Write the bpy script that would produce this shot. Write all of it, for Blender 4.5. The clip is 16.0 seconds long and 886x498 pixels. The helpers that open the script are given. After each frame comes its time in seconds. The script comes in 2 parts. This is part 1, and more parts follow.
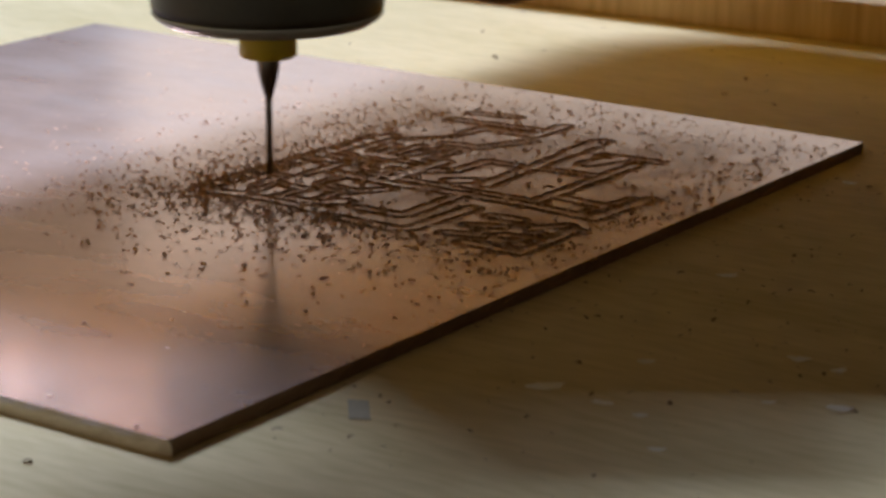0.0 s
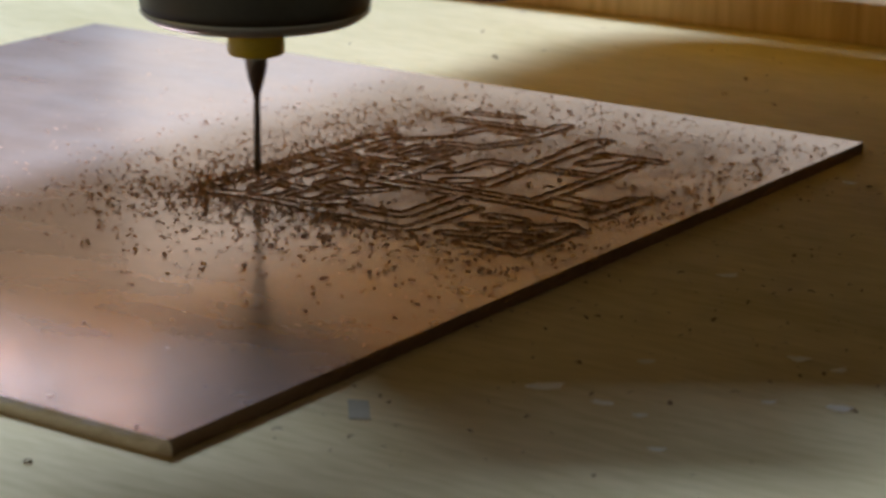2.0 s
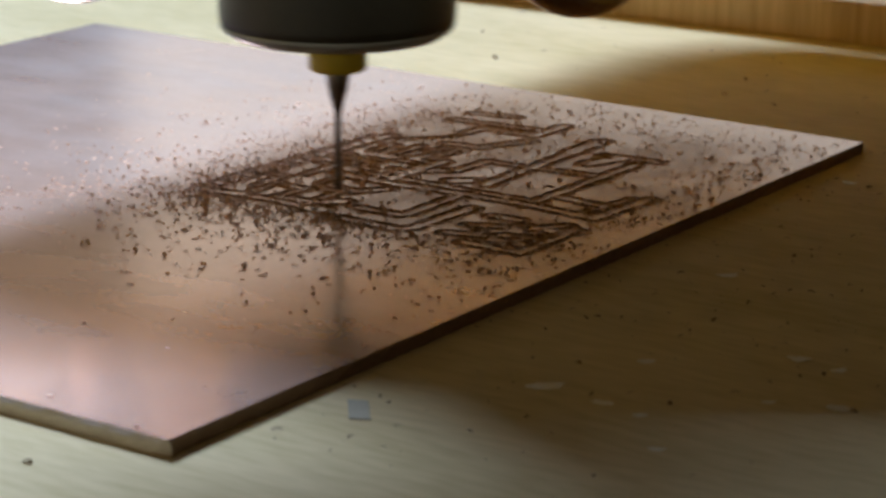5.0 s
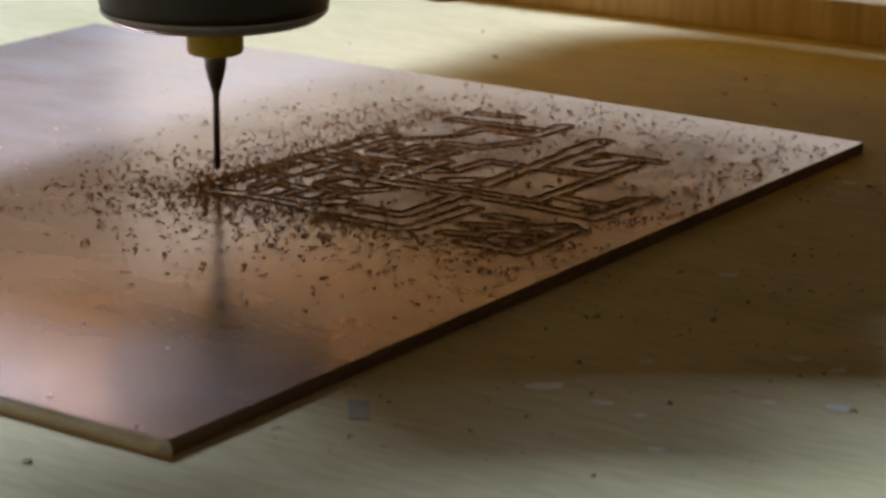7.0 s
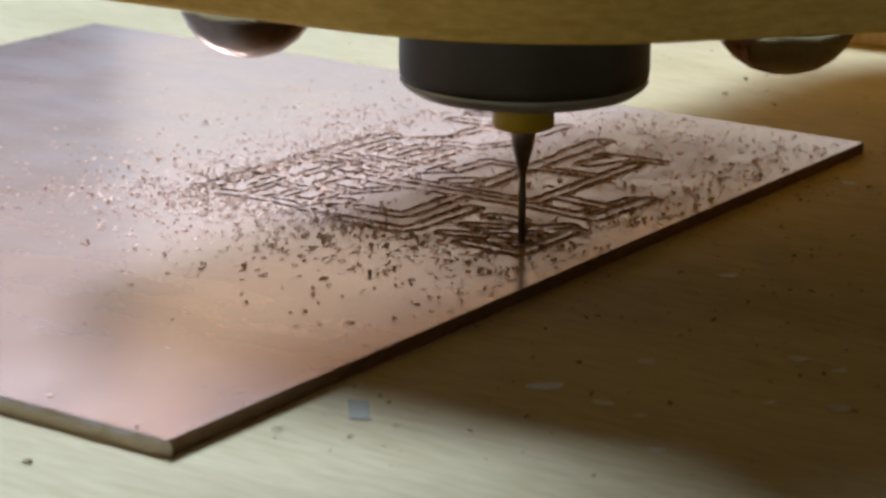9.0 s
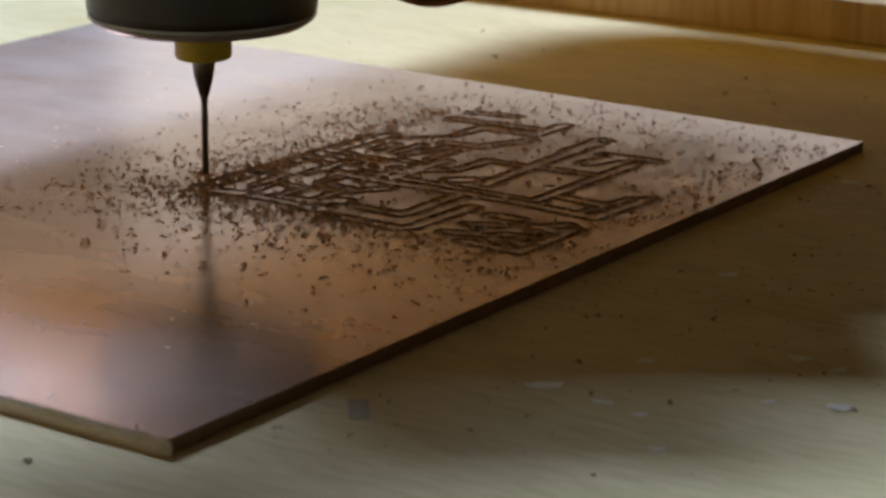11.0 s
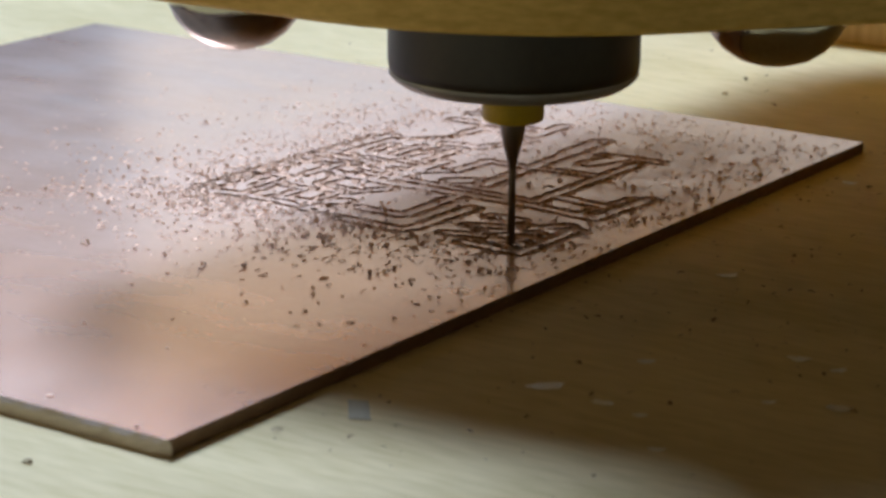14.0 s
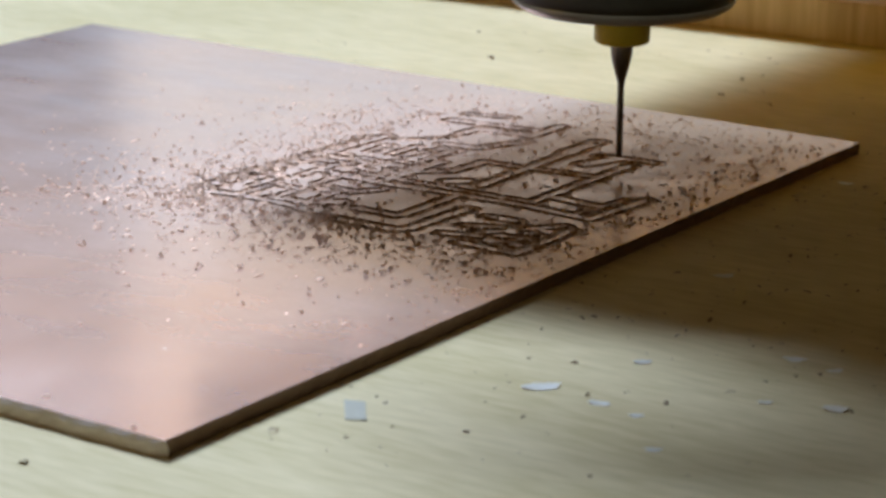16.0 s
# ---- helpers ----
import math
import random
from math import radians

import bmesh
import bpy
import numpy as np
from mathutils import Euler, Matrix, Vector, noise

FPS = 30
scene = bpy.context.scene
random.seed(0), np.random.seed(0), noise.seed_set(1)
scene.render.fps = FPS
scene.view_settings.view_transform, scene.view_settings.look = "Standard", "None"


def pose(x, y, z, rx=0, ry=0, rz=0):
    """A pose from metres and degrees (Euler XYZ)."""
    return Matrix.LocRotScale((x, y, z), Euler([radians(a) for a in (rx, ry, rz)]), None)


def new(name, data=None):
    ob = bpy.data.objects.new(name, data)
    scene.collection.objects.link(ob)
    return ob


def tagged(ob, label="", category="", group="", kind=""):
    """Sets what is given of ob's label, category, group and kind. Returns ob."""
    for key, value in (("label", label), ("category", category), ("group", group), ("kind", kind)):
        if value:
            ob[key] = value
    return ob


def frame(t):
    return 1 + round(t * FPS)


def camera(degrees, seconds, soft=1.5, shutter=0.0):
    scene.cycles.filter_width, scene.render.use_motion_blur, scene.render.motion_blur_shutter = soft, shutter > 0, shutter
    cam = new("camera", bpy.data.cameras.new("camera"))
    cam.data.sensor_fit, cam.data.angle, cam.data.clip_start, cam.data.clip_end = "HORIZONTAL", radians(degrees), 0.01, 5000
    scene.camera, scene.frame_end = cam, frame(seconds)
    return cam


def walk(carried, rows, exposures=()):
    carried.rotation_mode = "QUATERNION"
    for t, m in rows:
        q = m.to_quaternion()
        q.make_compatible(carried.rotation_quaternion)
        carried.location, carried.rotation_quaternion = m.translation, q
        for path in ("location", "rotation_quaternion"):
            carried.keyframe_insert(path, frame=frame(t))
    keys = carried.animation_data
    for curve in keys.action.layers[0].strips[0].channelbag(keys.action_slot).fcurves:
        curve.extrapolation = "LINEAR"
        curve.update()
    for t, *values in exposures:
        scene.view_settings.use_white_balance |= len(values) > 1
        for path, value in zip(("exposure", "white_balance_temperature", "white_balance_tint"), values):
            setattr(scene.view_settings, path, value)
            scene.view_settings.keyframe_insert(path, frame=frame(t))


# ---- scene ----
MM = 0.001
BED = 0.0002  # top of the bed
cam = camera(19.238, 16.0, soft=3.1, shutter=0.5)
cam.data.dof.use_dof = True
cam.data.dof.focus_distance = 0.335
cam.data.dof.aperture_fstop = 60.0


def stand(right=0.0, down=0.0):
    """The camera on its stand, nudged by small angles (thousandths of a radian)."""
    k = math.degrees(0.001)
    return pose(0, 0, 0.09191, 0, 0, -right * k) @ pose(0, 0, 0, 90 - 16.052 - down * k) @ pose(0, 0, 0, 0, 0, 0.383)


walk(cam, [(0, stand()), (9.2, stand()), (11.3, stand(0, 0.4)), (11.5, stand(0, 1.3)), (12.6, stand(0, 1.3)), (12.7, stand(0, 1.1)),
           (12.9, stand(0, 0.6)), (13.1, stand()), (13.3, stand()), (13.4, stand(0.9)), (13.5, stand(1.5)), (13.6, stand(1.1)),
           (13.8, stand()), (15.7, stand()), (15.8, stand(0.2)), (15.9, stand(0.9)), (16.0, stand(1.5, -0.2))],
     exposures=[(0, 0.0, 7150, 9), (0.5, 0.0, 6780, 2), (16, 0.0, 6720, 2)])

# ---- world, window light, exposure ----
world = bpy.data.worlds.new("sky")
scene.world = world
world.use_nodes = True
wn = world.node_tree.nodes
sky = wn.new("ShaderNodeTexSky")
sky.sky_type, sky.sun_disc, sky.sun_elevation, sky.sun_rotation = "NISHITA", False, radians(10), radians(-40)
wn["Background"].inputs["Strength"].default_value = 0.05
world.node_tree.links.new(sky.outputs["Color"], wn["Background"].inputs["Color"])
WALL_Y = 1.45
HIGH = (-0.63, -0.17, 0.83, 1.29)  # the high window: x from, x to, z from, z to
LOW = (-0.185, 0.34, 0.17, 0.52)  # the low window over the bench: bright sky below a warm blind
SKY, BLIND = (*LOW[:3], 0.335), (*LOW[:2], 0.335, LOW[3])
SIDE = (-0.30, -0.195, 0.28, 0.42)  # its narrow side pane
WEST = (-0.35, 0.45, 0.02, 0.52)  # a window in the west wall: y from, y to, z from, z to
X0, X1, Y0, FLOOR, CEIL = -1.7, 1.5, -1.2, -0.75, 1.85
for name, (x0, x1, z0, z1), watts, tone in (("high_window_light", HIGH, 43.0, (0.84, 1.02, 1.49)), ("low_sky_light", SKY, 0.22, (0.90, 1.0, 1.14)),
                                       ("low_blind_light", BLIND, 0.175, (1.18, 0.92, 0.62)), ("side_pane_light", SIDE, 0.013, (1.2, 0.92, 0.68))):
    pane = bpy.data.lights.new(name, "AREA")
    pane.shape, pane.size, pane.size_y, pane.energy, pane.color = "RECTANGLE", x1 - x0, z1 - z0, watts, tone
    new(name, pane).matrix_world = pose((x0 + x1) / 2, WALL_Y - 0.01, (z0 + z1) / 2, -90, 0, 0)
west = bpy.data.lights.new("west_window_light", "AREA")
west.shape, west.size, west.size_y, west.energy, west.color = "RECTANGLE", WEST[3] - WEST[2], WEST[1] - WEST[0], 1.1, (1.35, 0.86, 0.18)
new("west_window_light", west).matrix_world = pose(X0 + 0.01, (WEST[0] + WEST[1]) / 2, (WEST[2] + WEST[3]) / 2, 0, -90, 0)


# ---- materials ----
def material(name, dark, light, rough=0.6, metal=0.0, grain=(400, 400, 400), fine=(2500, 2500, 2500), bump=0.1, depth=0.0002,
             rough_var=0.1, spec=0.5, contrast=0.25):
    """A surface with a coarse and a fine variation, scales in cycles per metre."""
    m = bpy.data.materials.new(name)
    m.use_nodes = True
    nt = m.node_tree
    n, l = nt.nodes, nt.links
    b = n["Principled BSDF"]
    tc = n.new("ShaderNodeTexCoord")

    def noise_at(scale, detail):
        mp, nz = n.new("ShaderNodeMapping"), n.new("ShaderNodeTexNoise")
        mp.inputs["Scale"].default_value = scale
        nz.inputs["Scale"].default_value, nz.inputs["Detail"].default_value = 1.0, detail
        l.new(tc.outputs["Object"], mp.inputs["Vector"])
        l.new(mp.outputs["Vector"], nz.inputs["Vector"])
        return nz.outputs["Fac"]
    a, c = noise_at(grain, 5), noise_at(fine, 3)
    mix = n.new("ShaderNodeMath")
    mix.operation = "ADD"
    half = n.new("ShaderNodeMath")
    half.operation, half.inputs[1].default_value = "MULTIPLY", 0.5
    l.new(a, mix.inputs[0])
    l.new(c, mix.inputs[1])
    l.new(mix.outputs[0], half.inputs[0])
    ramp = n.new("ShaderNodeValToRGB")
    ramp.color_ramp.elements[0].position, ramp.color_ramp.elements[1].position = 0.5 - contrast, 0.5 + contrast
    ramp.color_ramp.elements[0].color, ramp.color_ramp.elements[1].color = (*dark, 1), (*light, 1)
    l.new(half.outputs[0], ramp.inputs["Fac"])
    l.new(ramp.outputs["Color"], b.inputs["Base Color"])
    rr = n.new("ShaderNodeMapRange")
    rr.inputs["To Min"].default_value, rr.inputs["To Max"].default_value = max(0.03, rough - rough_var), min(1, rough + rough_var)
    l.new(a, rr.inputs["Value"])
    l.new(rr.outputs["Result"], b.inputs["Roughness"])
    b.inputs["Metallic"].default_value = metal
    b.inputs["Specular IOR Level"].default_value = spec
    if bump:
        bp = n.new("ShaderNodeBump")
        bp.inputs["Strength"].default_value, bp.inputs["Distance"].default_value = bump, depth
        l.new(half.outputs[0], bp.inputs["Height"])
        l.new(bp.outputs["Normal"], b.inputs["Normal"])
    return m


M_BED = material("bed_wood", (0.66, 0.54, 0.26), (0.90, 0.755, 0.46), 0.62, 0, (60, 16, 60), (900, 160, 900), 0.25, 0.0002, 0.1, 0.06, 0.19)
M_RAIL = material("rail_wood", (0.48, 0.30, 0.12), (0.74, 0.53, 0.27), 0.55, 0, (150, 150, 20), (700, 700, 40), 0.2, contrast=0.14)
M_COPPER = material("copper", (0.80, 0.46, 0.34), (0.90, 0.60, 0.47), 0.19, 0.85, (25, 60, 25), (400, 2500, 400), 0.035, 0.00004, 0.04)
M_FR4 = material("phenolic_board", (0.20, 0.115, 0.06), (0.34, 0.215, 0.125), 0.8, 0, (600, 600, 2500), (4000, 4000, 4000), 0.4, 0.0002)
M_GROOVE = material("bare_substrate", (0.19, 0.085, 0.035), (0.40, 0.22, 0.12), 0.5, 0.6, (900, 900, 900), (5000, 5000, 5000), 0.4, 0.0002)
M_BURR = material("torn_copper", (0.42, 0.25, 0.17), (0.62, 0.40, 0.28), 0.6, 0.15, (900, 900, 900), (5000, 5000, 5000), 0.2, 0.0001)
M_CHIP = material("chip_swarf", (0.56, 0.34, 0.21), (0.80, 0.58, 0.43), 0.55, 0.55, (700, 700, 700), (6000, 6000, 6000), 0.0, contrast=0.12)
M_GRIT = material("dark_grit", (0.20, 0.11, 0.05), (0.36, 0.22, 0.11), 0.8, 0, (700, 700, 700), (6000, 6000, 6000), 0.0, contrast=0.12)
M_SAWN = material("sawn_edge", (0.70, 0.60, 0.52), (0.95, 0.87, 0.79), 0.9, 0, (700, 700, 2500), (5000, 5000, 5000), 0.6, 0.0003)
M_PLATE = material("mount_wood", (0.58, 0.36, 0.06), (0.86, 0.60, 0.17), 0.5, 0, (25, 25, 260), (400, 400, 1200), 0.3, contrast=0.16)
M_SPINDLE = material("spindle_black", (0.018, 0.014, 0.009), (0.036, 0.028, 0.018), 0.40, 0.0, (80, 80, 80), (900, 900, 900), 0.05)
M_RIM = material("rim_grey", (0.26, 0.26, 0.25), (0.36, 0.36, 0.35), 0.35, 0.4, (80, 80, 80), (900, 900, 900), 0.05)
M_RING = material("yellow_plastic", (0.50, 0.34, 0.01), (0.66, 0.47, 0.02), 0.45, 0, (200, 200, 200), (2000, 2000, 2000), 0.05)
M_STEEL = material("tool_steel", (0.16, 0.14, 0.12), (0.30, 0.27, 0.24), 0.34, 1.0, (300, 300, 60), (3000, 3000, 600), 0.08)
M_CHROME = material("screw_chrome", (0.34, 0.32, 0.26), (0.52, 0.50, 0.43), 0.16, 1.0, (200, 200, 200), (2000, 2000, 2000), 0.03)
M_FLAKE = material("pale_flake", (0.84, 0.79, 0.64), (0.96, 0.94, 0.86), 0.32, 0, (500, 500, 500), (3000, 3000, 3000), 0.1, spec=0.85)
M_WALL = material("wall_paint", (0.048, 0.024, 0.006), (0.072, 0.037, 0.010), 0.85, 0, (3, 3, 3), (60, 60, 60), 0.05)
M_FLOOR = material("floor_boards", (0.060, 0.034, 0.016), (0.11, 0.064, 0.032), 0.5, 0, (2, 20, 2), (40, 300, 40), 0.1)


def dust_film(m):
    """A brown film of milling dust on the copper, round the milled field, broken up by noise."""
    nt = m.node_tree
    n, l = nt.nodes, nt.links
    b, out = n["Principled BSDF"], n["Material Output"]
    tc, sep = n.new("ShaderNodeTexCoord"), n.new("ShaderNodeSeparateXYZ")
    l.new(tc.outputs["Object"], sep.inputs[0])

    def calc(op, x, y=0.0, clamp=False):
        k = n.new("ShaderNodeMath")
        k.operation, k.use_clamp = op, clamp
        for i, q in enumerate((x, y)):
            if isinstance(q, (int, float)):
                k.inputs[i].default_value = q
            else:
                l.new(q, k.inputs[i])
        return k.outputs[0]
    du = calc("MAXIMUM", calc("SUBTRACT", calc("ABSOLUTE", calc("SUBTRACT", sep.outputs["X"], 0.106)), 0.026), 0.0)
    dv = calc("MAXIMUM", calc("SUBTRACT", calc("ABSOLUTE", calc("SUBTRACT", sep.outputs["Y"], 0.036)), 0.022), 0.0)
    r = calc("SQRT", calc("ADD", calc("MULTIPLY", du, du), calc("MULTIPLY", dv, dv)))
    near = calc("SUBTRACT", 1.0, calc("DIVIDE", r, 0.020), True)
    nz, nf = n.new("ShaderNodeTexNoise"), n.new("ShaderNodeTexNoise")
    nz.inputs["Scale"].default_value, nz.inputs["Detail"].default_value = 160, 6
    nf.inputs["Scale"].default_value, nf.inputs["Detail"].default_value = 1800, 3
    l.new(tc.outputs["Object"], nz.inputs["Vector"])
    l.new(tc.outputs["Object"], nf.inputs["Vector"])
    grit = calc("MULTIPLY", calc("SUBTRACT", calc("ADD", nz.outputs["Fac"], nf.outputs["Fac"]), 0.66), 2.4, True)
    fac = calc("MULTIPLY", calc("MULTIPLY", near, grit), 0.72, True)
    dust, mix = n.new("ShaderNodeMixShader"), n.new("ShaderNodeMixShader")
    dull, glint = n.new("ShaderNodeBsdfDiffuse"), n.new("ShaderNodeBsdfPrincipled")
    dull.inputs["Color"].default_value = (0.28, 0.15, 0.08, 1)
    glint.inputs["Base Color"].default_value, glint.inputs["Metallic"].default_value, glint.inputs["Roughness"].default_value = (0.72, 0.55, 0.46, 1), 1.0, 0.6
    dust.inputs["Fac"].default_value = 0.38
    l.new(dull.outputs[0], dust.inputs[1])
    l.new(glint.outputs[0], dust.inputs[2])
    ns, mp = n.new("ShaderNodeTexNoise"), n.new("ShaderNodeMapping")
    mp.inputs["Scale"].default_value = (110, 45, 45)
    ns.inputs["Scale"].default_value, ns.inputs["Detail"].default_value = 1.0, 8
    l.new(tc.outputs["Object"], mp.inputs["Vector"])
    l.new(mp.outputs["Vector"], ns.inputs["Vector"])
    pale, haze = n.new("ShaderNodeBsdfDiffuse"), n.new("ShaderNodeMixShader")
    pale.inputs["Color"].default_value = (0.58, 0.55, 0.53, 1)
    film = calc("ADD", calc("MULTIPLY", calc("SUBTRACT", calc("ADD", ns.outputs["Fac"], calc("MULTIPLY", nf.outputs["Fac"], 0.2)), 0.25), 0.40, True), 0.08, True)
    spread = n.new("ShaderNodeMapRange")
    spread.inputs["From Min"].default_value, spread.inputs["From Max"].default_value = 0.015, 0.085
    spread.inputs["To Min"].default_value, spread.inputs["To Max"].default_value = 0.65, 1.5
    l.new(sep.outputs["X"], spread.inputs["Value"])
    film = calc("MULTIPLY", film, spread.outputs["Result"], True)
    l.new(film, haze.inputs["Fac"])
    l.new(b.outputs[0], haze.inputs[1])
    l.new(pale.outputs[0], haze.inputs[2])
    l.new(fac, mix.inputs["Fac"])
    l.new(haze.outputs[0], mix.inputs[1])
    l.new(dust.outputs[0], mix.inputs[2])
    l.new(mix.outputs[0], out.inputs["Surface"])


dust_film(M_COPPER)


def thin(m, colour, share):
    """Thin splinters and shavings let some light through."""
    nt = m.node_tree
    n, l = nt.nodes, nt.links
    tr, mix = n.new("ShaderNodeBsdfTranslucent"), n.new("ShaderNodeMixShader")
    tr.inputs["Color"].default_value = (*colour, 1)
    mix.inputs["Fac"].default_value = share
    l.new(n["Principled BSDF"].outputs[0], mix.inputs[1])
    l.new(tr.outputs[0], mix.inputs[2])
    l.new(mix.outputs[0], n["Material Output"].inputs["Surface"])


thin(M_CHIP, (0.95, 0.80, 0.67), 0.42)


# ---- mesh helpers ----
def mesh_object(name, verts, faces, mats, parent=None, label="", smooth=False, indices=None):
    me = bpy.data.meshes.new(name)
    me.from_pydata(verts, [], faces)
    for m in mats:
        me.materials.append(m)
    if indices is not None:
        me.polygons.foreach_set("material_index", indices)
    if smooth:
        me.polygons.foreach_set("use_smooth", [True] * len(me.polygons))
    ob = new(name, me)
    if parent is not None:
        ob.parent = parent
    return tagged(ob, label)


def part(name, bm, mat, parent=None, label="", smooth=False):
    me = bpy.data.meshes.new(name)
    bmesh.ops.recalc_face_normals(bm, faces=bm.faces)
    for f in bm.faces:
        f.smooth = smooth
    bm.to_mesh(me)
    bm.free()
    me.materials.append(mat)
    ob = new(name, me)
    if parent is not None:
        ob.parent = parent
    return tagged(ob, label)


def box(x0, y0, z0, x1, y1, z1, bevel=0.0):
    bm = bmesh.new()
    bmesh.ops.create_cube(bm, size=1)
    bmesh.ops.transform(bm, verts=bm.verts, matrix=Matrix.Translation(((x0 + x1) / 2, (y0 + y1) / 2, (z0 + z1) / 2)) @ Matrix.Diagonal((x1 - x0, y1 - y0, z1 - z0, 1)))
    if bevel:
        bmesh.ops.bevel(bm, geom=bm.edges[:], offset=bevel, segments=2, affect="EDGES", profile=0.5)
    return bm


def lathe(profile, seg=64, at=(0, 0, 0)):
    """Turn a profile of (radius, height) about z."""
    bm = bmesh.new()
    rings = []
    for r, z in profile:
        if r < 1e-7:
            rings.append([bm.verts.new((at[0], at[1], at[2] + z))])
        else:
            rings.append([bm.verts.new((at[0] + r * math.cos(2 * math.pi * i / seg), at[1] + r * math.sin(2 * math.pi * i / seg), at[2] + z)) for i in range(seg)])
    for p, q in zip(rings, rings[1:]):
        for i in range(seg):
            j = (i + 1) % seg
            if len(p) == 1 and len(q) == 1:
                continue
            if len(p) == 1:
                bm.faces.new((p[0], q[i], q[j]))
            elif len(q) == 1:
                bm.faces.new((p[i], p[j], q[0]))
            else:
                bm.faces.new((p[i], p[j], q[j], q[i]))
    return bm


def prism(outline, z0, z1, bevel=0.0):
    bm = bmesh.new()
    top = bm.faces.new([bm.verts.new((x, y, z1)) for x, y in outline])
    out = bmesh.ops.extrude_face_region(bm, geom=[top])
    bmesh.ops.translate(bm, verts=[v for v in out["geom"] if isinstance(v, bmesh.types.BMVert)], vec=(0, 0, z0 - z1))
    if bevel:
        rim = [e for e in bm.edges if abs(e.verts[0].co.z - e.verts[1].co.z) < 1e-6]
        bmesh.ops.bevel(bm, geom=rim, offset=bevel, segments=3, affect="EDGES", profile=0.5)
    return bm


# ---- the room round the bench ----
def structure(name, bm, mat, label):
    return tagged(part(name, bm, mat), label, "", "", "structure")


structure("floor", box(X0, Y0, FLOOR - 0.1, X1, WALL_Y, FLOOR), M_FLOOR, "brown boarded workshop floor")
structure("ceiling", box(X0, Y0, CEIL, X1, WALL_Y, CEIL + 0.1), M_WALL, "plain dull brown ceiling")
structure("wall_south", box(X0, Y0 - 0.1, FLOOR, X1, Y0, CEIL), M_WALL, "plain dull brown workshop wall")
structure("wall_east", box(X1, Y0, FLOOR, X1 + 0.1, WALL_Y, CEIL), M_WALL, "plain dull brown workshop wall")


def pierced(a0, a1, z0, z1, holes, place):
    """A wall as a grid of blocks that leaves the openings free; place turns (a0, a1, z0, z1) into a box."""
    bm = bmesh.new()
    cuts_a = sorted({a0, a1, *(h[0] for h in holes), *(h[1] for h in holes)})
    cuts_z = sorted({z0, z1, *(h[2] for h in holes), *(h[3] for h in holes)})
    for p, q in zip(cuts_a, cuts_a[1:]):
        for r, w in zip(cuts_z, cuts_z[1:]):
            am, zm = (p + q) / 2, (r + w) / 2
            if any(h[0] < am < h[1] and h[2] < zm < h[3] for h in holes):
                continue
            b = place(p, q, r, w)
            tmp = bpy.data.meshes.new("tmp")
            b.to_mesh(tmp)
            b.free()
            bm.from_mesh(tmp)
            bpy.data.meshes.remove(tmp)
    return bm


structure("wall_west", pierced(Y0, WALL_Y, FLOOR, CEIL, (WEST,), lambda p, q, r, w: box(X0 - 0.12, p, r, X0, q, w)), M_WALL, "dull brown wall with a bright window opening")
structure("wall_north", pierced(X0, X1, FLOOR, CEIL, (HIGH, LOW, SIDE), lambda p, q, r, w: box(p, WALL_Y, r, q, WALL_Y + 0.12, w)), M_WALL, "dull brown wall with bright window openings")

# ---- the machine bed ----
AXIS = math.radians(55.192)
A = Vector((math.cos(AXIS), math.sin(AXIS), 0))
B = Vector((-math.sin(AXIS), math.cos(AXIS), 0))
CORNER = Vector((-27.11, 243.67, 0)) * MM
LENGTH, WIDTH, THICK = 154.56 * MM, 149.67 * MM, 1.9 * MM
LAY = Matrix.Translation(CORNER) @ Matrix.Rotation(AXIS, 4, "Z")

bed = tagged(part("machine_bed", box(-0.42, -0.30, -0.018, 0.62, 0.36, BED, 0.0008), M_BED), "pale plywood machine bed dusted with chips", "machine bed")
bed.matrix_world = LAY

rail = tagged(part("bed_rail", box(0.0, 0, BED, 0.5, 0.03, 0.0078, 0.0004), M_RAIL), "low brown wooden strip along the bed's edge", "wooden strip")
rail.matrix_world = Matrix.Translation(Vector((-39.0, 518.0, 0)) * MM) @ Matrix.Rotation(math.radians(-31.67), 4, "Z")

# ---- the copper board ----
random.seed(4)
# width, then corners along the two edges of the board, in millimetres
SIGNALS = [
    (1.7, [(76.2, 37.4), (76.4, 27.0), (78.4, 25.8), (90.6, 25.2)]), (1.6, [(81.8, 37.6), (82.0, 31.0), (83.0, 30.3), (95.0, 30.2)]),
    (1.5, [(76.6, 60.5), (78.0, 55.0), (78.2, 47.5), (77.8, 41.4)]), (2.6, [(77.6, 43.0), (78.2, 41.0)]),
    (1.3, [(79.6, 50.0), (80.8, 43.8), (83.0, 41.2)]), (2.2, [(81.8, 42.4), (83.2, 41.0)]),
    (1.6, [(94.4, 50.5), (94.6, 40.6), (95.4, 34.0), (96.2, 20.6), (95.5, 9.6)]), (1.2, [(97.2, 47.4), (98.0, 20.6)]),
]
POWER = [
    (1.7, [(95.5, 9.5), (108.0, 8.5)]), (0.9, [(96.6, 12.2), (107.0, 10.6)]), (1.5, [(98.4, 20.2), (123.0, 19.8)]), (1.6, [(101.4, 30.6), (132.6, 30.8)]),
    (2.4, [(124.0, 30.9), (132.0, 31.0)]), (1.5, [(125.4, 26.3), (126.4, 17.8)]), (2.4, [(119.8, 25.6), (125.0, 23.4)]),
    (1.4, [(112.6, 37.8), (113.2, 30.0), (114.6, 21.6)]), (1.7, [(101.9, 19.0), (101.4, 11.6)]), (2.2, [(100.7, 35.6), (102.1, 33.8)]),
]
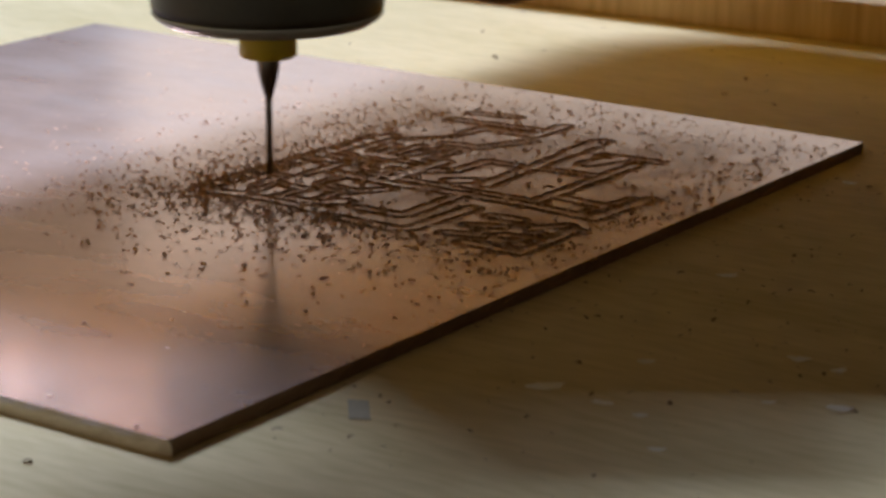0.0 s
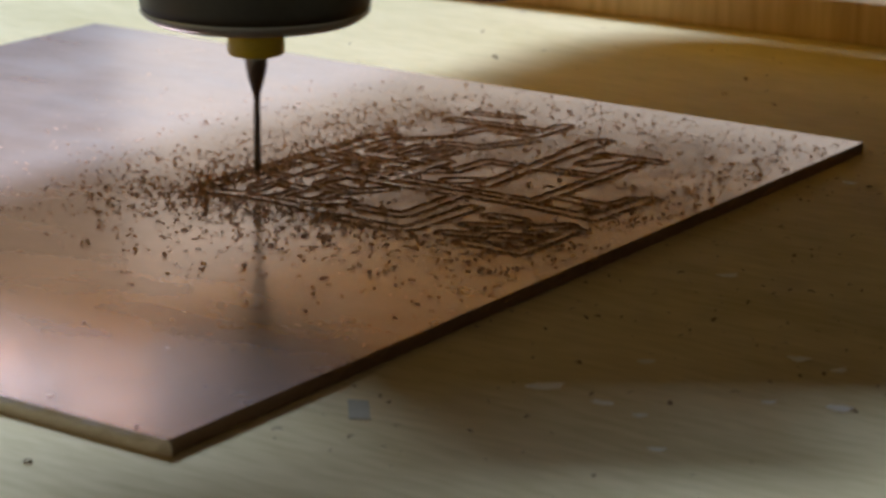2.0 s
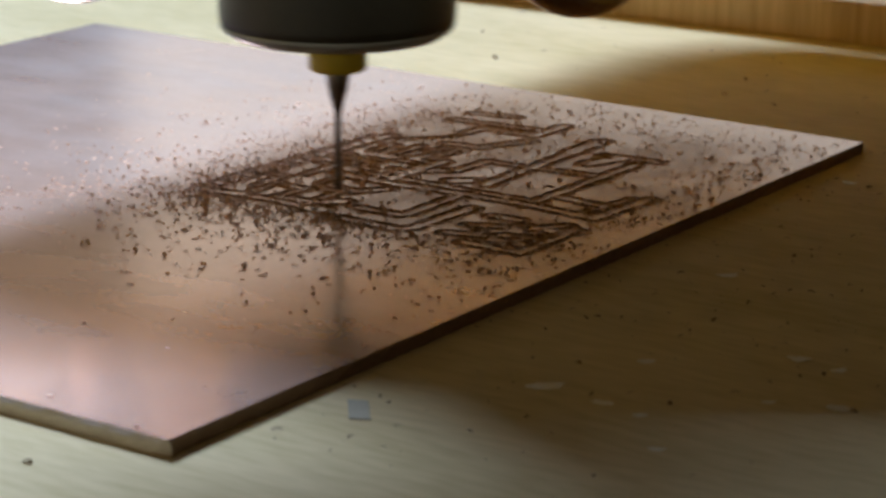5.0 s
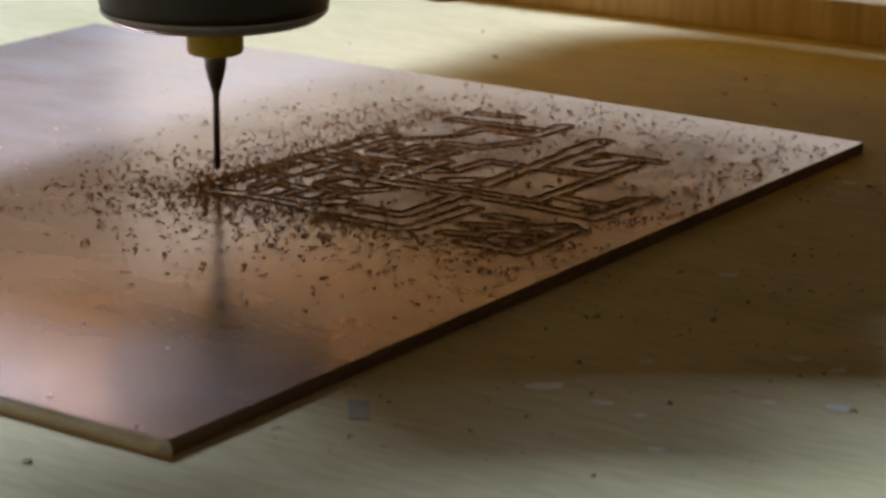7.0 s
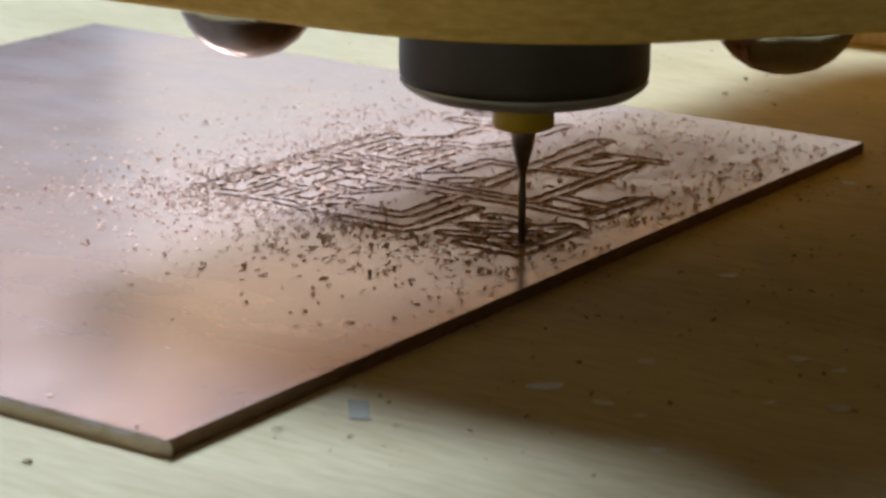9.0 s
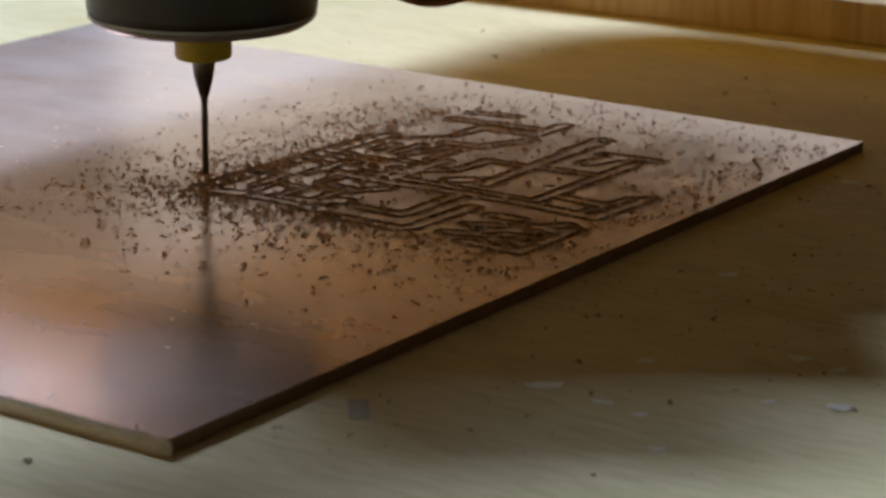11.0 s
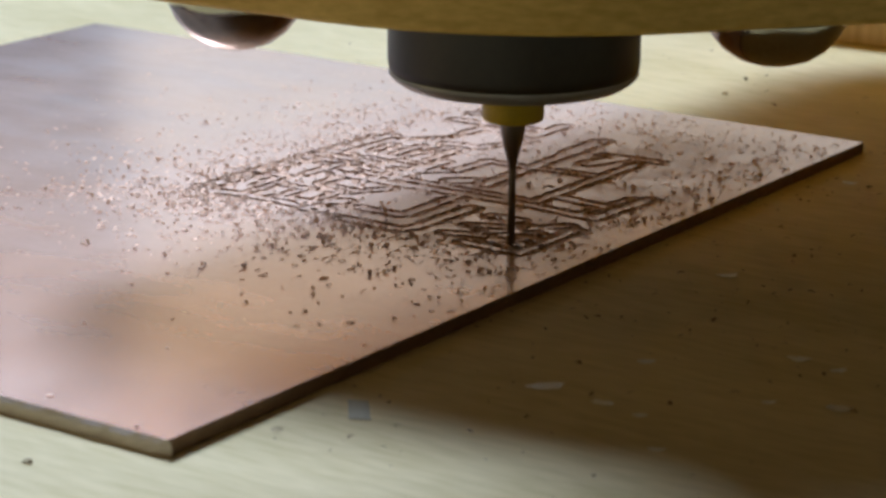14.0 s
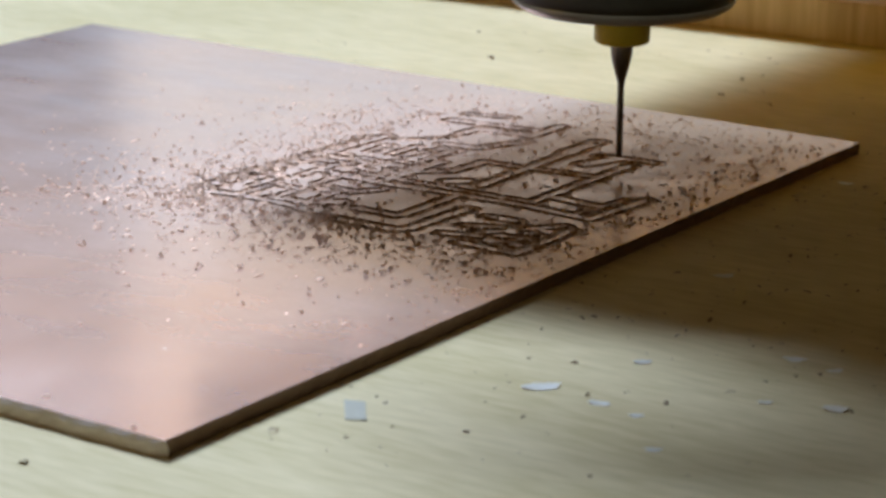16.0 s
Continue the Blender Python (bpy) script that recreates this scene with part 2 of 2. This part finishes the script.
UPPER = [
    (1.5, [(100.0, 44.4), (103.8, 40.6), (105.6, 38.2), (112.4, 37.4)]), (1.5, [(96.4, 42.8), (108.8, 42.4)]), (0.5, [(116.1, 55.1), (121.6, 50.2), (125.2, 49.8)]),
    (1.6, [(125.4, 49.7), (128.6, 49.5), (129.4, 40.6), (137.2, 40.4)]), (1.6, [(131.0, 56.0), (131.5, 51.5), (132.8, 41.6)]), (1.4, [(136.0, 56.2), (137.8, 49.6)]),
    (1.6, [(117.8, 48.4), (118.6, 43.2), (126.0, 39.4)]), (1.3, [(108.8, 49.0), (116.2, 46.4)]), (1.5, [(87.8, 43.0), (92.0, 40.0)]), (1.4, [(117.2, 57.8), (104.5, 58.6)]),
]
COMB = [
    (1.5, [(78.7, 21.2), (80.2, 16.4)]), (1.4, [(83.4, 21.0), (85.4, 16.4)]), (1.4, [(76.4, 17.0), (76.2, 9.0)]), (1.5, [(76.2, 8.4), (89.2, 8.4)]),
    (1.7, [(88.8, 20.8), (89.0, 16.9)]), (1.4, [(81.4, 17.6), (90.6, 10.4)]),
]
TRACES = SIGNALS + POWER + UPPER + COMB
PADS = [(78.4 + 2.62 * i, 60.6 - 0.15 * i) for i in range(15)] + [(79.5 + 2.54 * i, 10.8) for i in range(4)] + [(79.4 + 2.54 * i, 14.4) for i in range(4)]
for i in range(4):
    TRACES.append((1.1, [(79.8 + 2.54 * i, 10.8), (79.8 + 2.54 * i, 13.6)]))
for i in range(30):  # the short links behind the row of pads
    u, v = 80.0 + 3.1 * (i % 10) + random.uniform(-0.9, 0.9), 44.5 + 5.0 * (i // 10) + random.uniform(-1.2, 1.2)
    if random.random() < 0.55:
        TRACES.append((1.1, [(u, v), (u, v + random.uniform(2, 4.5))]))
    else:
        TRACES.append((1.1, [(u, v), (u + random.uniform(3, 6), v)]))
DRILLED = [(85.9, 60.2), (88.6, 60.0), (91.2, 59.9), (82.0, 10.8), (84.6, 10.8), (87.0, 14.4), (131.6, 30.9), (125.6, 26.0), (77.9, 41.8), (76.4, 36.8), (74.4, 44.1), (106.2, 23.0)]


def relief(u, v):
    """Height of the board's face in millimetres: milled grooves round the traces, with raised burrs, and drilled holes."""
    d = np.full(u.shape, 50.0)
    for w, pts in TRACES:
        for (x0, y0), (x1, y1) in zip(pts, pts[1:]):
            dx, dy = x1 - x0, y1 - y0
            k = np.clip(((u - x0) * dx + (v - y0) * dy) / (dx * dx + dy * dy), 0, 1)
            d = np.minimum(d, np.hypot(u - x0 - k * dx, v - y0 - k * dy) - w / 2)
    for x, y in PADS:
        d = np.minimum(d, np.hypot(u - x, (v - y) * 0.8) - 1.0)
    rng = np.random.default_rng(5)

    def rough(n):
        """Smooth random field over the milled patch, n cells of blur."""
        f = rng.standard_normal(u.shape)
        for ax in (0, 1):
            for _ in range(n):
                f = (f + np.roll(f, 1, ax) + np.roll(f, -1, ax)) / 3
        return f / f.std()
    slow, quick, torn = rough(14), rough(2), rough(5)
    e = np.abs(d - 0.30) + 0.05 * slow + 0.05 * quick
    h = np.where(e < 0.49, -0.17 * np.clip(1.1 + 0.35 * torn, 0.1, 1.3), 0.0)
    h += 0.06 * np.exp(-((e - 0.61) / 0.12) ** 2) * np.clip(0.5 + 0.9 * quick, 0, 2.2)
    for x, y in DRILLED:
        h = np.where(np.hypot(u - x, v - y) < 0.45, -1.4, h)
    return h


board = tagged(new("copper_board"), "copper-clad circuit board with freshly milled traces, lying on the bed", "circuit board")
board.matrix_world = LAY
U0, U1, V0, V1, STEP = 72.0, 142.0, 5.0, 66.0, 0.2
us, vs = np.arange(U0, U1 + 1e-6, STEP), np.arange(V0, V1 + 1e-6, STEP)
uu, vv = np.meshgrid(us, vs, indexing="ij")
hh = relief(uu, vv)
hh[0, :] = hh[-1, :] = hh[:, 0] = hh[:, -1] = 0
nu, nv = len(us), len(vs)
verts = np.stack([uu * MM, vv * MM, THICK + hh * MM], -1).reshape(-1, 3).tolist()
ids = np.arange(nu * nv).reshape(nu, nv)
quads = np.stack([ids[:-1, :-1], ids[1:, :-1], ids[1:, 1:], ids[:-1, 1:]], -1).reshape(-1, 4)
corners_h = hh.reshape(-1)[quads]
low = np.where(corners_h.min(1) < -0.05, 1, np.where(corners_h.max(1) > 0.025, 2, 0))
L_, W_ = LENGTH / MM, WIDTH / MM
faces = quads.tolist()
index = low.astype(int).tolist()
for x0, x1, y0, y1 in ((0, U0, 0, W_), (U1, L_, 0, W_), (U0, U1, 0, V0), (U0, U1, V1, W_)):
    k = len(verts)
    verts += [(x * MM, y * MM, THICK) for x, y in ((x0, y0), (x1, y0), (x1, y1), (x0, y1))]
    faces.append((k, k + 1, k + 2, k + 3))
    index.append(0)
foil = mesh_object("copper_face", verts, faces, [M_COPPER, M_GROOVE, M_BURR], board, "pinkish brushed copper with milled grooves", indices=index)

# the sawn sides, slightly uneven, and the underside
rim = []
for (x0, y0), (x1, y1) in (((0, 0), (L_, 0)), ((L_, 0), (L_, W_)), ((L_, W_), (0, W_)), ((0, W_), (0, 0))):
    for i in range(150):
        rim.append((x0 + (x1 - x0) * i / 150, y0 + (y1 - y0) * i / 150))
levels = (BED / MM, 0.3, 0.95, 1.45, THICK / MM)
sv, sf = [], []
for j, z in enumerate(levels):
    for x, y in rim:
        out = 0.0 if j == len(levels) - 1 else random.uniform(-0.12, 0.10)
        nx, ny = (x - L_ / 2) / (L_ / 2), (y - W_ / 2) / (W_ / 2)
        if nx < -0.999 and j < len(levels) - 1:
            out += (0.55, 0.55, 0.52, 0.40)[j]  # the sawn end is worn round
        ox, oy = (out * nx, 0) if abs(nx) > abs(ny) else (0, out * ny)
        sv.append(((x + ox) * MM, (y + oy) * MM, z * MM))
N = len(rim)
for j in range(len(levels) - 1):
    for i in range(N):
        k = (i + 1) % N
        sf.append((j * N + i, j * N + k, (j + 1) * N + k, (j + 1) * N + i))
sf.append(tuple(range(N - 1, -1, -1)))
pale = [1 if i % N >= 450 else 0 for i in range(N * (len(levels) - 1))] + [0]
mesh_object("substrate", sv, sf, [M_FR4, M_SAWN], board, "dark brown board edge, one end rough-sawn and pale", indices=pale)


# ---- chips and dust ----
def shards(spots, mat, name, label, lay):
    """Small torn shavings, each a narrow arched strip of uneven width."""
    V, F = [], []
    for x, y, z, s, tall in spots:
        a, k = random.uniform(0, 6.28), len(V)
        ca, sa = math.cos(a), math.sin(a)
        w, d, h = s * random.uniform(0.7, 1.2), s * random.uniform(0.3, 0.65), s * tall * random.uniform(0.4, 1.1)
        lean = random.uniform(-0.6, 0.6) * d
        for px, pz in ((-w, 0.0), (-w * 0.45, h * random.uniform(0.5, 0.9)), (w * 0.35, h), (w * random.uniform(0.7, 1.1), h * random.uniform(0.0, 0.7))):
            half = d * random.uniform(0.5, 1.0)
            for side in (-half, half):
                py = side + lean * pz / max(h, 0.01)
                V.append(((x + px * ca - py * sa) * MM, (y + px * sa + py * ca) * MM, (z + pz) * MM))
        F += [(k + q, k + q + 1, k + q + 3, k + q + 2) for q in (0, 2, 4)]
    ob = mesh_object(name, V, F, [mat])
    ob.matrix_world = lay
    return tagged(ob, label, "chips", "", "stuff")


random.seed(11)
spots = []
while len(spots) < 3900:
    u, v = random.uniform(30, 153), random.uniform(1, 110)
    du, dv = max(76 - u, u - 138, 0), max(8 - v, v - 60, 0)
    r = math.hypot(du, dv)
    share = 0.22 if r == 0 else 0.8 * math.exp(-(r / 13.0) ** 1.3) + 0.012
    if random.random() < share:
        s = min(0.62, random.lognormvariate(-1.12, 0.36)) * (0.72 if (v > 60 and u > 95) or u > 137 else 1.0)  # finer dust lies farther out
        spots.append((u, v, THICK / MM - 0.01, s, random.choice((0.3, 0.6, 1.2))))
for u, v, s in ((127.8, 114.1, 0.45), (133.0, 90.2, 0.50), (92.6, 99.5, 0.35), (94.4, 94.6, 0.30), (74.3, 43.9, 0.60), (41.5, 15.2, 0.50), (53.3, 21.2, 0.60), (22.1, 19.2, 0.40), (35.6, 2.2, 0.35), (50.1, 3.4, 0.40), (47.4, 4.1, 0.35), (60.0, 16.9, 0.70), (66.8, 18.8, 0.60), (64.1, 22.5, 0.50), (62.4, 2.5, 0.80), (60.2, 3.5, 0.60), (1.0, 4.8, 0.60), (2.6, 18.4, 0.50), (151.0, 2.5, 0.45), (23.5, 32.6, 0.35), (36.8, 12.6, 0.35), (38.7, 10.7, 0.35), (47.3, 29.0, 0.40), (76.7, 41.0, 0.40)):
    spots.append((u, v, THICK / MM - 0.01, s, 0.6))
shards(spots, M_CHIP, "board_chips", "brown milled chips scattered over the copper", LAY)
spots = []
while len(spots) < 1500:
    if random.random() < 0.55:
        u, v = random.uniform(76, 134), 59 + random.expovariate(1 / 6.5)
    else:
        u, v = 76 - random.expovariate(1 / 5.5), random.triangular(10, 80, 54)
    if v < 100 and u > 40:
        spots.append((u, v, THICK / MM - 0.01, min(0.55, random.lognormvariate(-1.12, 0.33)) * (0.8 if v > 60 and u > 95 else 1.0), random.choice((0.4, 0.75, 1.2))))
shards(spots, M_CHIP, "chip_drift", "drift of brown chips beside the milled traces", LAY)
spots = []
while len(spots) < 420:
    u, v = random.uniform(10, 190), random.uniform(-75, 0)
    if random.random() < math.exp(v / 30) * (0.35 + 0.65 * (u > 60)):
        spots.append((u, v - 0.6, BED / MM - 0.01, min(0.9, random.lognormvariate(-1.45, 0.5)), 0.6))
for i in range(60):
    spots.append((random.uniform(156, 230), random.uniform(-20, 120), BED / MM - 0.01, min(0.9, random.lognormvariate(-1.2, 0.4)), 0.6))
for u, v, s in ((64.1, -10.3, 0.60), (71.3, -22.0, 0.50), (75.9, -11.3, 0.45), (84.7, -22.6, 0.45), (87.0, -23.7, 0.40), (104.3, -17.5, 0.50), (50.1, -36.2, 0.45), (51.9, -49.3, 0.50), (19.9, -37.2, 0.45), (20.2, -13.5, 0.45), (25.9, -8.3, 0.40), (-9.5, 10.0, 0.60), (178.5, 80.7, 0.90), (187.4, 15.7, 0.60), (177.0, 35.2, 0.60), (189.1, 38.0, 0.60), (82.2, 9.7, 0.40), (43.6, -27.2, 0.40), (94.5, -9.4, 0.40), (93.3, -28.5, 0.45), (92.0, -30.6, 0.40), (87.7, -28.7, 0.35)):
    spots.append((u, v, BED / MM - 0.01, s, 0.7))
shards(spots, M_GRIT, "bed_chips", "brown chips strewn over the wooden bed", LAY)


def flake(x, y, sx, sy, turn, tall):
    bm = bmesh.new()
    bmesh.ops.create_icosphere(bm, subdivisions=2, radius=1.0)
    for v in bm.verts:
        n = noise.noise(v.co * 1.7 + Vector((x, y, 0)))
        m = noise.noise(v.co * 3.6 + Vector((y, x, 3)))
        curl = 0.55 * tall * (v.co.x * v.co.x + 0.5 * m)
        v.co = Vector((v.co.x * sx * 1.15 * (1 + 0.6 * n + 0.35 * m), v.co.y * sy * 1.25 * (1 + 0.6 * n - 0.4 * m), (min(v.co.z, 0.25) * 0.4 + 0.4) * tall * 0.6 * (1 + 0.5 * n) + curl)) * MM
    lowest = min(v.co.z for v in bm.verts)
    for v in bm.verts:
        v.co.z -= lowest
    ob = tagged(part("wood_flake", bm, M_FLAKE), "pale curled wood flake lying on the bed", "wood flake", "flakes on the bed")
    ob.matrix_world = pose(x * MM, (y - 2.1) * MM, BED, 0, 0, turn)


# ---- the drill head ----
def drill_head():
    """Built with the drill's point at the origin."""
    head = tagged(new("drill_head"), "wooden tool mount holding a black spindle with a fine drill", "drill head")
    r = 15.5 * MM
    z = 20.9 * MM
    spindle = part("spindle_nose", lathe([(0, z + 0.0004), (r - 0.0030, z + 0.0004), (r - 0.0016, z + 0.0007), (r - 0.0006, z + 0.0014), (r - 0.0001, z + 0.0023), (r, z + 0.0030), (r, z + 0.0125), (r, z + 0.03)], 96), M_SPINDLE, head, "matt black spindle nose", True)
    rimm = lathe([(r - 0.0034, z + 0.0003), (r - 0.0030, z), (r - 0.0015, z + 0.0003), (r - 0.0005, z + 0.0010), (r - 0.0001, z + 0.0015), (r - 0.0002, z + 0.0019)], 96)
    part("rim", rimm, M_RIM, spindle, "worn bright metal rim", True)
    ring = part("depth_ring", lathe([(0, 0.0162), (0.0034, 0.0162), (0.0037, 0.01635), (0.00385, 0.0167), (0.00385, 0.0218), (0, 0.0218)], 48), M_RING, head, "yellow plastic ring", True)
    bit = lathe([(0, 0.0), (0.00034, 0.00018), (0.00045, 0.0004), (0.00045, 0.0098), (0.00052, 0.0107), (0.00080, 0.0117), (0.00118, 0.0131), (0.00142, 0.0143), (0.00155, 0.0155), (0.00158, 0.0175), (0, 0.0175)], 32)
    drill = part("drill_bit", bit, M_STEEL, head, "thin tapered steel drill", True)
    flute = bmesh.new()
    for start in (0, math.pi):
        prev = None
        for i in range(61):
            zz, an = 0.0003 + 0.0088 * i / 60, start + i * 0.42
            p = [flute.verts.new((rr * math.cos(an + o), rr * math.sin(an + o), zz + dz)) for rr, o, dz in ((0.00040, 0, -0.0001), (0.00050, 0.1, 0), (0.00040, 0.2, 0.0001))]
            if prev:
                for k in (0, 1):
                    flute.faces.new((prev[k], prev[k + 1], p[k + 1], p[k]))
            prev = p
    part("flute", flute, M_STEEL, drill, "spiral flute", True)
    z = 31.2 * MM
    # laid square to the bed's axes: straight left side and front, a broad rounded corner, a flared right side
    def corner(a, b, r, a0, a1, n):
        return [(a + r * math.cos(math.radians(a0 + (a1 - a0) * i / n)), b + r * math.sin(math.radians(a0 + (a1 - a0) * i / n))) for i in range(n + 1)]
    plan = corner(-23, 52, 5, 90, 180, 8) + corner(26, 13.5, 52, 180, 234, 40) + [(72, -92)] + corner(128, -60, 32, 270, 360, 12) + corner(127, 20, 33, 0, 90, 20)
    outline = [(a * MM * A.x + b * MM * B.x, a * MM * A.y + b * MM * B.y) for a, b in plan]
    plate = part("mount_plate", prism(outline, z, z + 0.018, 0.0007), M_PLATE, head, "rounded plywood plate with worn edge")
    for x, y, k in ((-34.1, 2.0, 0.95), (30.8, -8.5, 0.86)):
        dome = lathe([(0, -0.0070 * k), (0.0022, -0.0068 * k), (0.0044, -0.0060 * k), (0.0062, -0.0046 * k), (0.0075, -0.0029 * k), (0.0081, -0.0014), (0.0083, -0.0010), (0.0083, 0)], 48, (x * MM, y * MM, z))
        part("dome_screw", dome, M_CHROME, head, "shiny domed screw head", True)
    part("spindle_body", lathe([(0, z + 0.018), (0.017, z + 0.018), (0.0185, z + 0.020), (0.0185, z + 0.034), (0.015, z + 0.037), (0, z + 0.037)], 48), M_SPINDLE, head, "black motor body", True)
    part("clamp_block", box(-0.014, -0.012, z + 0.018, 0.066, 0.045, z + 0.0365, 0.001), M_PLATE, head, "plywood clamp block")
    part("motor_neck", lathe([(0, z + 0.037), (0.007, z + 0.037), (0.007, z + 0.0515), (0, z + 0.0515)], 32), M_STEEL, head, "steel neck", True)
    part("cross_bar", box(-0.052, -0.018, z + 0.051, -0.002, 0.004, z + 0.066, 0.001), M_PLATE, head, "plywood bar across the motor")
    part("bar_end", box(-0.002, -0.016, z + 0.051, 0.044, 0.002, z + 0.0565, 0.001), M_PLATE, head, "thinner end of the bar")
    return head


head = drill_head()

for x, y, sx, sy, turn, tall in (
    (35.0, 309.7, 1.07, 0.63, 20, 0.32),
    (22.5, 276.2, 0.96, 0.57, 5, 0.25),
    (11.0, 267.7, 1.66, 0.98, 9, 0.24),
    (17.0, 262.5, 1.02, 0.60, -20, 0.23),
    (39.5, 277.4, 1.18, 0.69, -19, 0.25),
    (43.4, 273.5, 0.85, 0.50, 21, 0.24),
    (41.7, 260.9, 1.22, 0.72, -15, 0.39),
    (21.6, 248.5, 0.78, 0.46, -5, 0.22),
    (34.5, 263.0, 0.72, 0.42, 10, 0.20),
    (20.6, 258.7, 0.71, 0.42, -15, 0.15),
    (56.7, 355.3, 0.94, 0.56, -25, 0.31)):
    flake(x, y, sx, sy, turn, tall)


M_SHEET = material("clouded_plastic", (0.44, 0.41, 0.29), (0.56, 0.53, 0.40), 0.7, 0, (300, 300, 300), (2000, 2000, 2000), 0.1)
scrap = prism([(-1.3 * MM, -2.6 * MM), (0.9 * MM, -3.2 * MM), (1.35 * MM, 2.6 * MM), (-0.8 * MM, 3.3 * MM)], 0, 0.12 * MM)
scrap = tagged(part("plastic_scrap", scrap, M_SHEET), "small clouded square scrap lying on the bed", "scrap")
scrap.matrix_world = pose(-8.7 * MM, 257.6 * MM, BED, 0, 0, 8)


# ---- what moves ----
def motions():
    rows = [
        (0.00, -23.42, 341.20, 4.02), (0.10, -26.51, 343.68, 4.02), (0.20, -28.38, 345.29, 4.02), (0.30, -29.09, 346.58, 4.02),
        (0.50, -29.09, 346.58, 3.08), (1.00, -29.09, 346.58, 0.94), (1.42, -29.09, 346.58, -0.50), (1.50, -29.09, 346.58, 0.82),
        (1.60, -29.09, 346.58, 3.08), (1.70, -29.09, 346.58, 3.82), (1.80, -29.09, 346.58, 3.82), (1.90, -27.60, 345.53, 3.81),
        (2.00, -25.22, 343.82, 3.81), (2.10, -21.78, 341.76, 3.80), (2.20, -17.42, 338.85, 3.79), (2.30, -11.67, 334.45, 3.79),
        (2.40, -5.47, 330.17, 3.78), (2.50, 0.19, 326.49, 3.77), (2.60, 4.44, 323.50, 3.77), (2.70, 7.82, 321.02, 3.76), (2.80, 9.97, 319.34, 3.75),
        (2.90, 11.08, 318.61, 3.75), (3.00, 11.53, 318.21, 3.74), (3.50, 11.53, 318.21, 1.64), (4.00, 11.53, 318.21, -0.50),
        (4.10, 11.53, 318.21, 0.38), (4.20, 11.53, 318.21, 2.20), (4.30, 11.53, 318.21, 3.70), (4.40, 11.53, 318.21, 3.75),
        (4.51, 10.34, 318.99, 3.73), (4.61, 7.12, 321.12, 3.70), (4.71, 2.37, 324.25, 3.67), (4.82, -3.40, 328.05, 3.65), (4.93, -9.68, 332.19, 3.62),
        (5.03, -15.96, 336.33, 3.60), (5.13, -21.73, 340.13, 3.58), (5.24, -26.48, 343.26, 3.55), (5.35, -29.70, 345.39, 3.52),
        (5.45, -30.89, 346.17, 3.50), (6.30, -30.89, 346.17, 0.74), (6.50, -30.89, 346.17, -0.42), (6.67, -30.89, 346.17, -0.50),
        (6.80, -30.89, 346.17, 0.90), (6.90, -30.89, 346.17, 2.54), (7.00, -30.89, 346.17, 3.40), (7.10, -30.61, 346.32, 3.44),
        (7.20, -28.86, 345.06, 3.48), (7.30, -26.10, 343.11, 3.53), (7.40, -22.36, 340.12, 3.57), (7.50, -17.72, 335.97, 3.61),
        (7.60, -11.65, 331.95, 3.65), (7.70, -5.51, 328.20, 3.69), (7.80, -0.28, 324.49, 3.73), (7.90, 3.70, 321.15, 3.78),
        (8.00, 6.98, 318.17, 3.82), (8.10, 8.86, 317.09, 3.86), (8.20, 9.88, 316.33, 3.90), (8.50, 9.88, 316.33, 2.78), (9.00, 9.88, 316.33, 0.52),
        (9.20, 9.88, 316.33, -0.36), (9.28, 9.88, 316.33, -0.50), (9.38, 9.88, 316.33, 1.20), (9.48, 9.88, 316.33, 3.20), (9.58, 9.88, 316.33, 3.80),
        (9.69, 8.70, 317.14, 3.76), (9.79, 5.48, 319.35, 3.72), (9.90, 0.74, 322.61, 3.68), (10.01, -5.01, 326.57, 3.64),
        (10.12, -11.28, 330.87, 3.60), (10.22, -17.54, 335.17, 3.56), (10.33, -23.29, 339.13, 3.52), (10.44, -28.03, 342.39, 3.48),
        (10.54, -31.25, 344.60, 3.44), (10.65, -32.43, 345.41, 3.40), (11.30, -32.43, 345.41, 1.60), (11.50, -32.43, 345.41, 0.66),
        (12.00, -32.43, 345.41, -0.50), (12.10, -32.43, 345.41, 1.52), (12.20, -32.43, 345.41, 3.16), (12.30, -32.43, 345.41, 3.30),
        (12.40, -31.70, 344.87, 3.35), (12.50, -29.88, 343.58, 3.40), (12.60, -26.76, 340.89, 3.45), (12.70, -22.96, 337.90, 3.50),
        (12.80, -17.97, 335.00, 3.55), (12.90, -11.82, 330.46, 3.60), (13.00, -5.73, 324.53, 3.65), (13.10, -0.56, 321.68, 3.70),
        (13.20, 3.18, 318.35, 3.75), (13.30, 6.11, 316.63, 3.80), (13.40, 7.85, 315.84, 3.85), (13.50, 8.53, 314.53, 3.90),
        (14.00, 8.53, 314.53, 1.84), (14.50, 8.53, 314.53, -0.28), (14.57, 8.53, 314.53, -0.50), (14.70, 8.53, 314.53, 1.08),
        (14.80, 8.53, 314.53, 3.02), (14.90, 8.53, 314.53, 4.00), (15.00, 8.62, 314.57, 4.00), (15.10, 9.25, 316.16, 4.00),
        (15.20, 10.38, 318.74, 4.00), (15.30, 11.91, 322.35, 4.00), (15.40, 13.41, 326.37, 4.00), (15.50, 15.63, 331.02, 4.00),
        (15.60, 18.42, 337.23, 4.00), (15.70, 20.56, 342.73, 4.00), (15.80, 22.39, 347.62, 4.00), (15.90, 23.91, 351.10, 4.00),
        (16.00, 24.90, 352.67, 4.00),
    ]
    walk(head, [(t, pose(x * MM, y * MM, z * MM)) for t, x, y, z in rows])


motions()
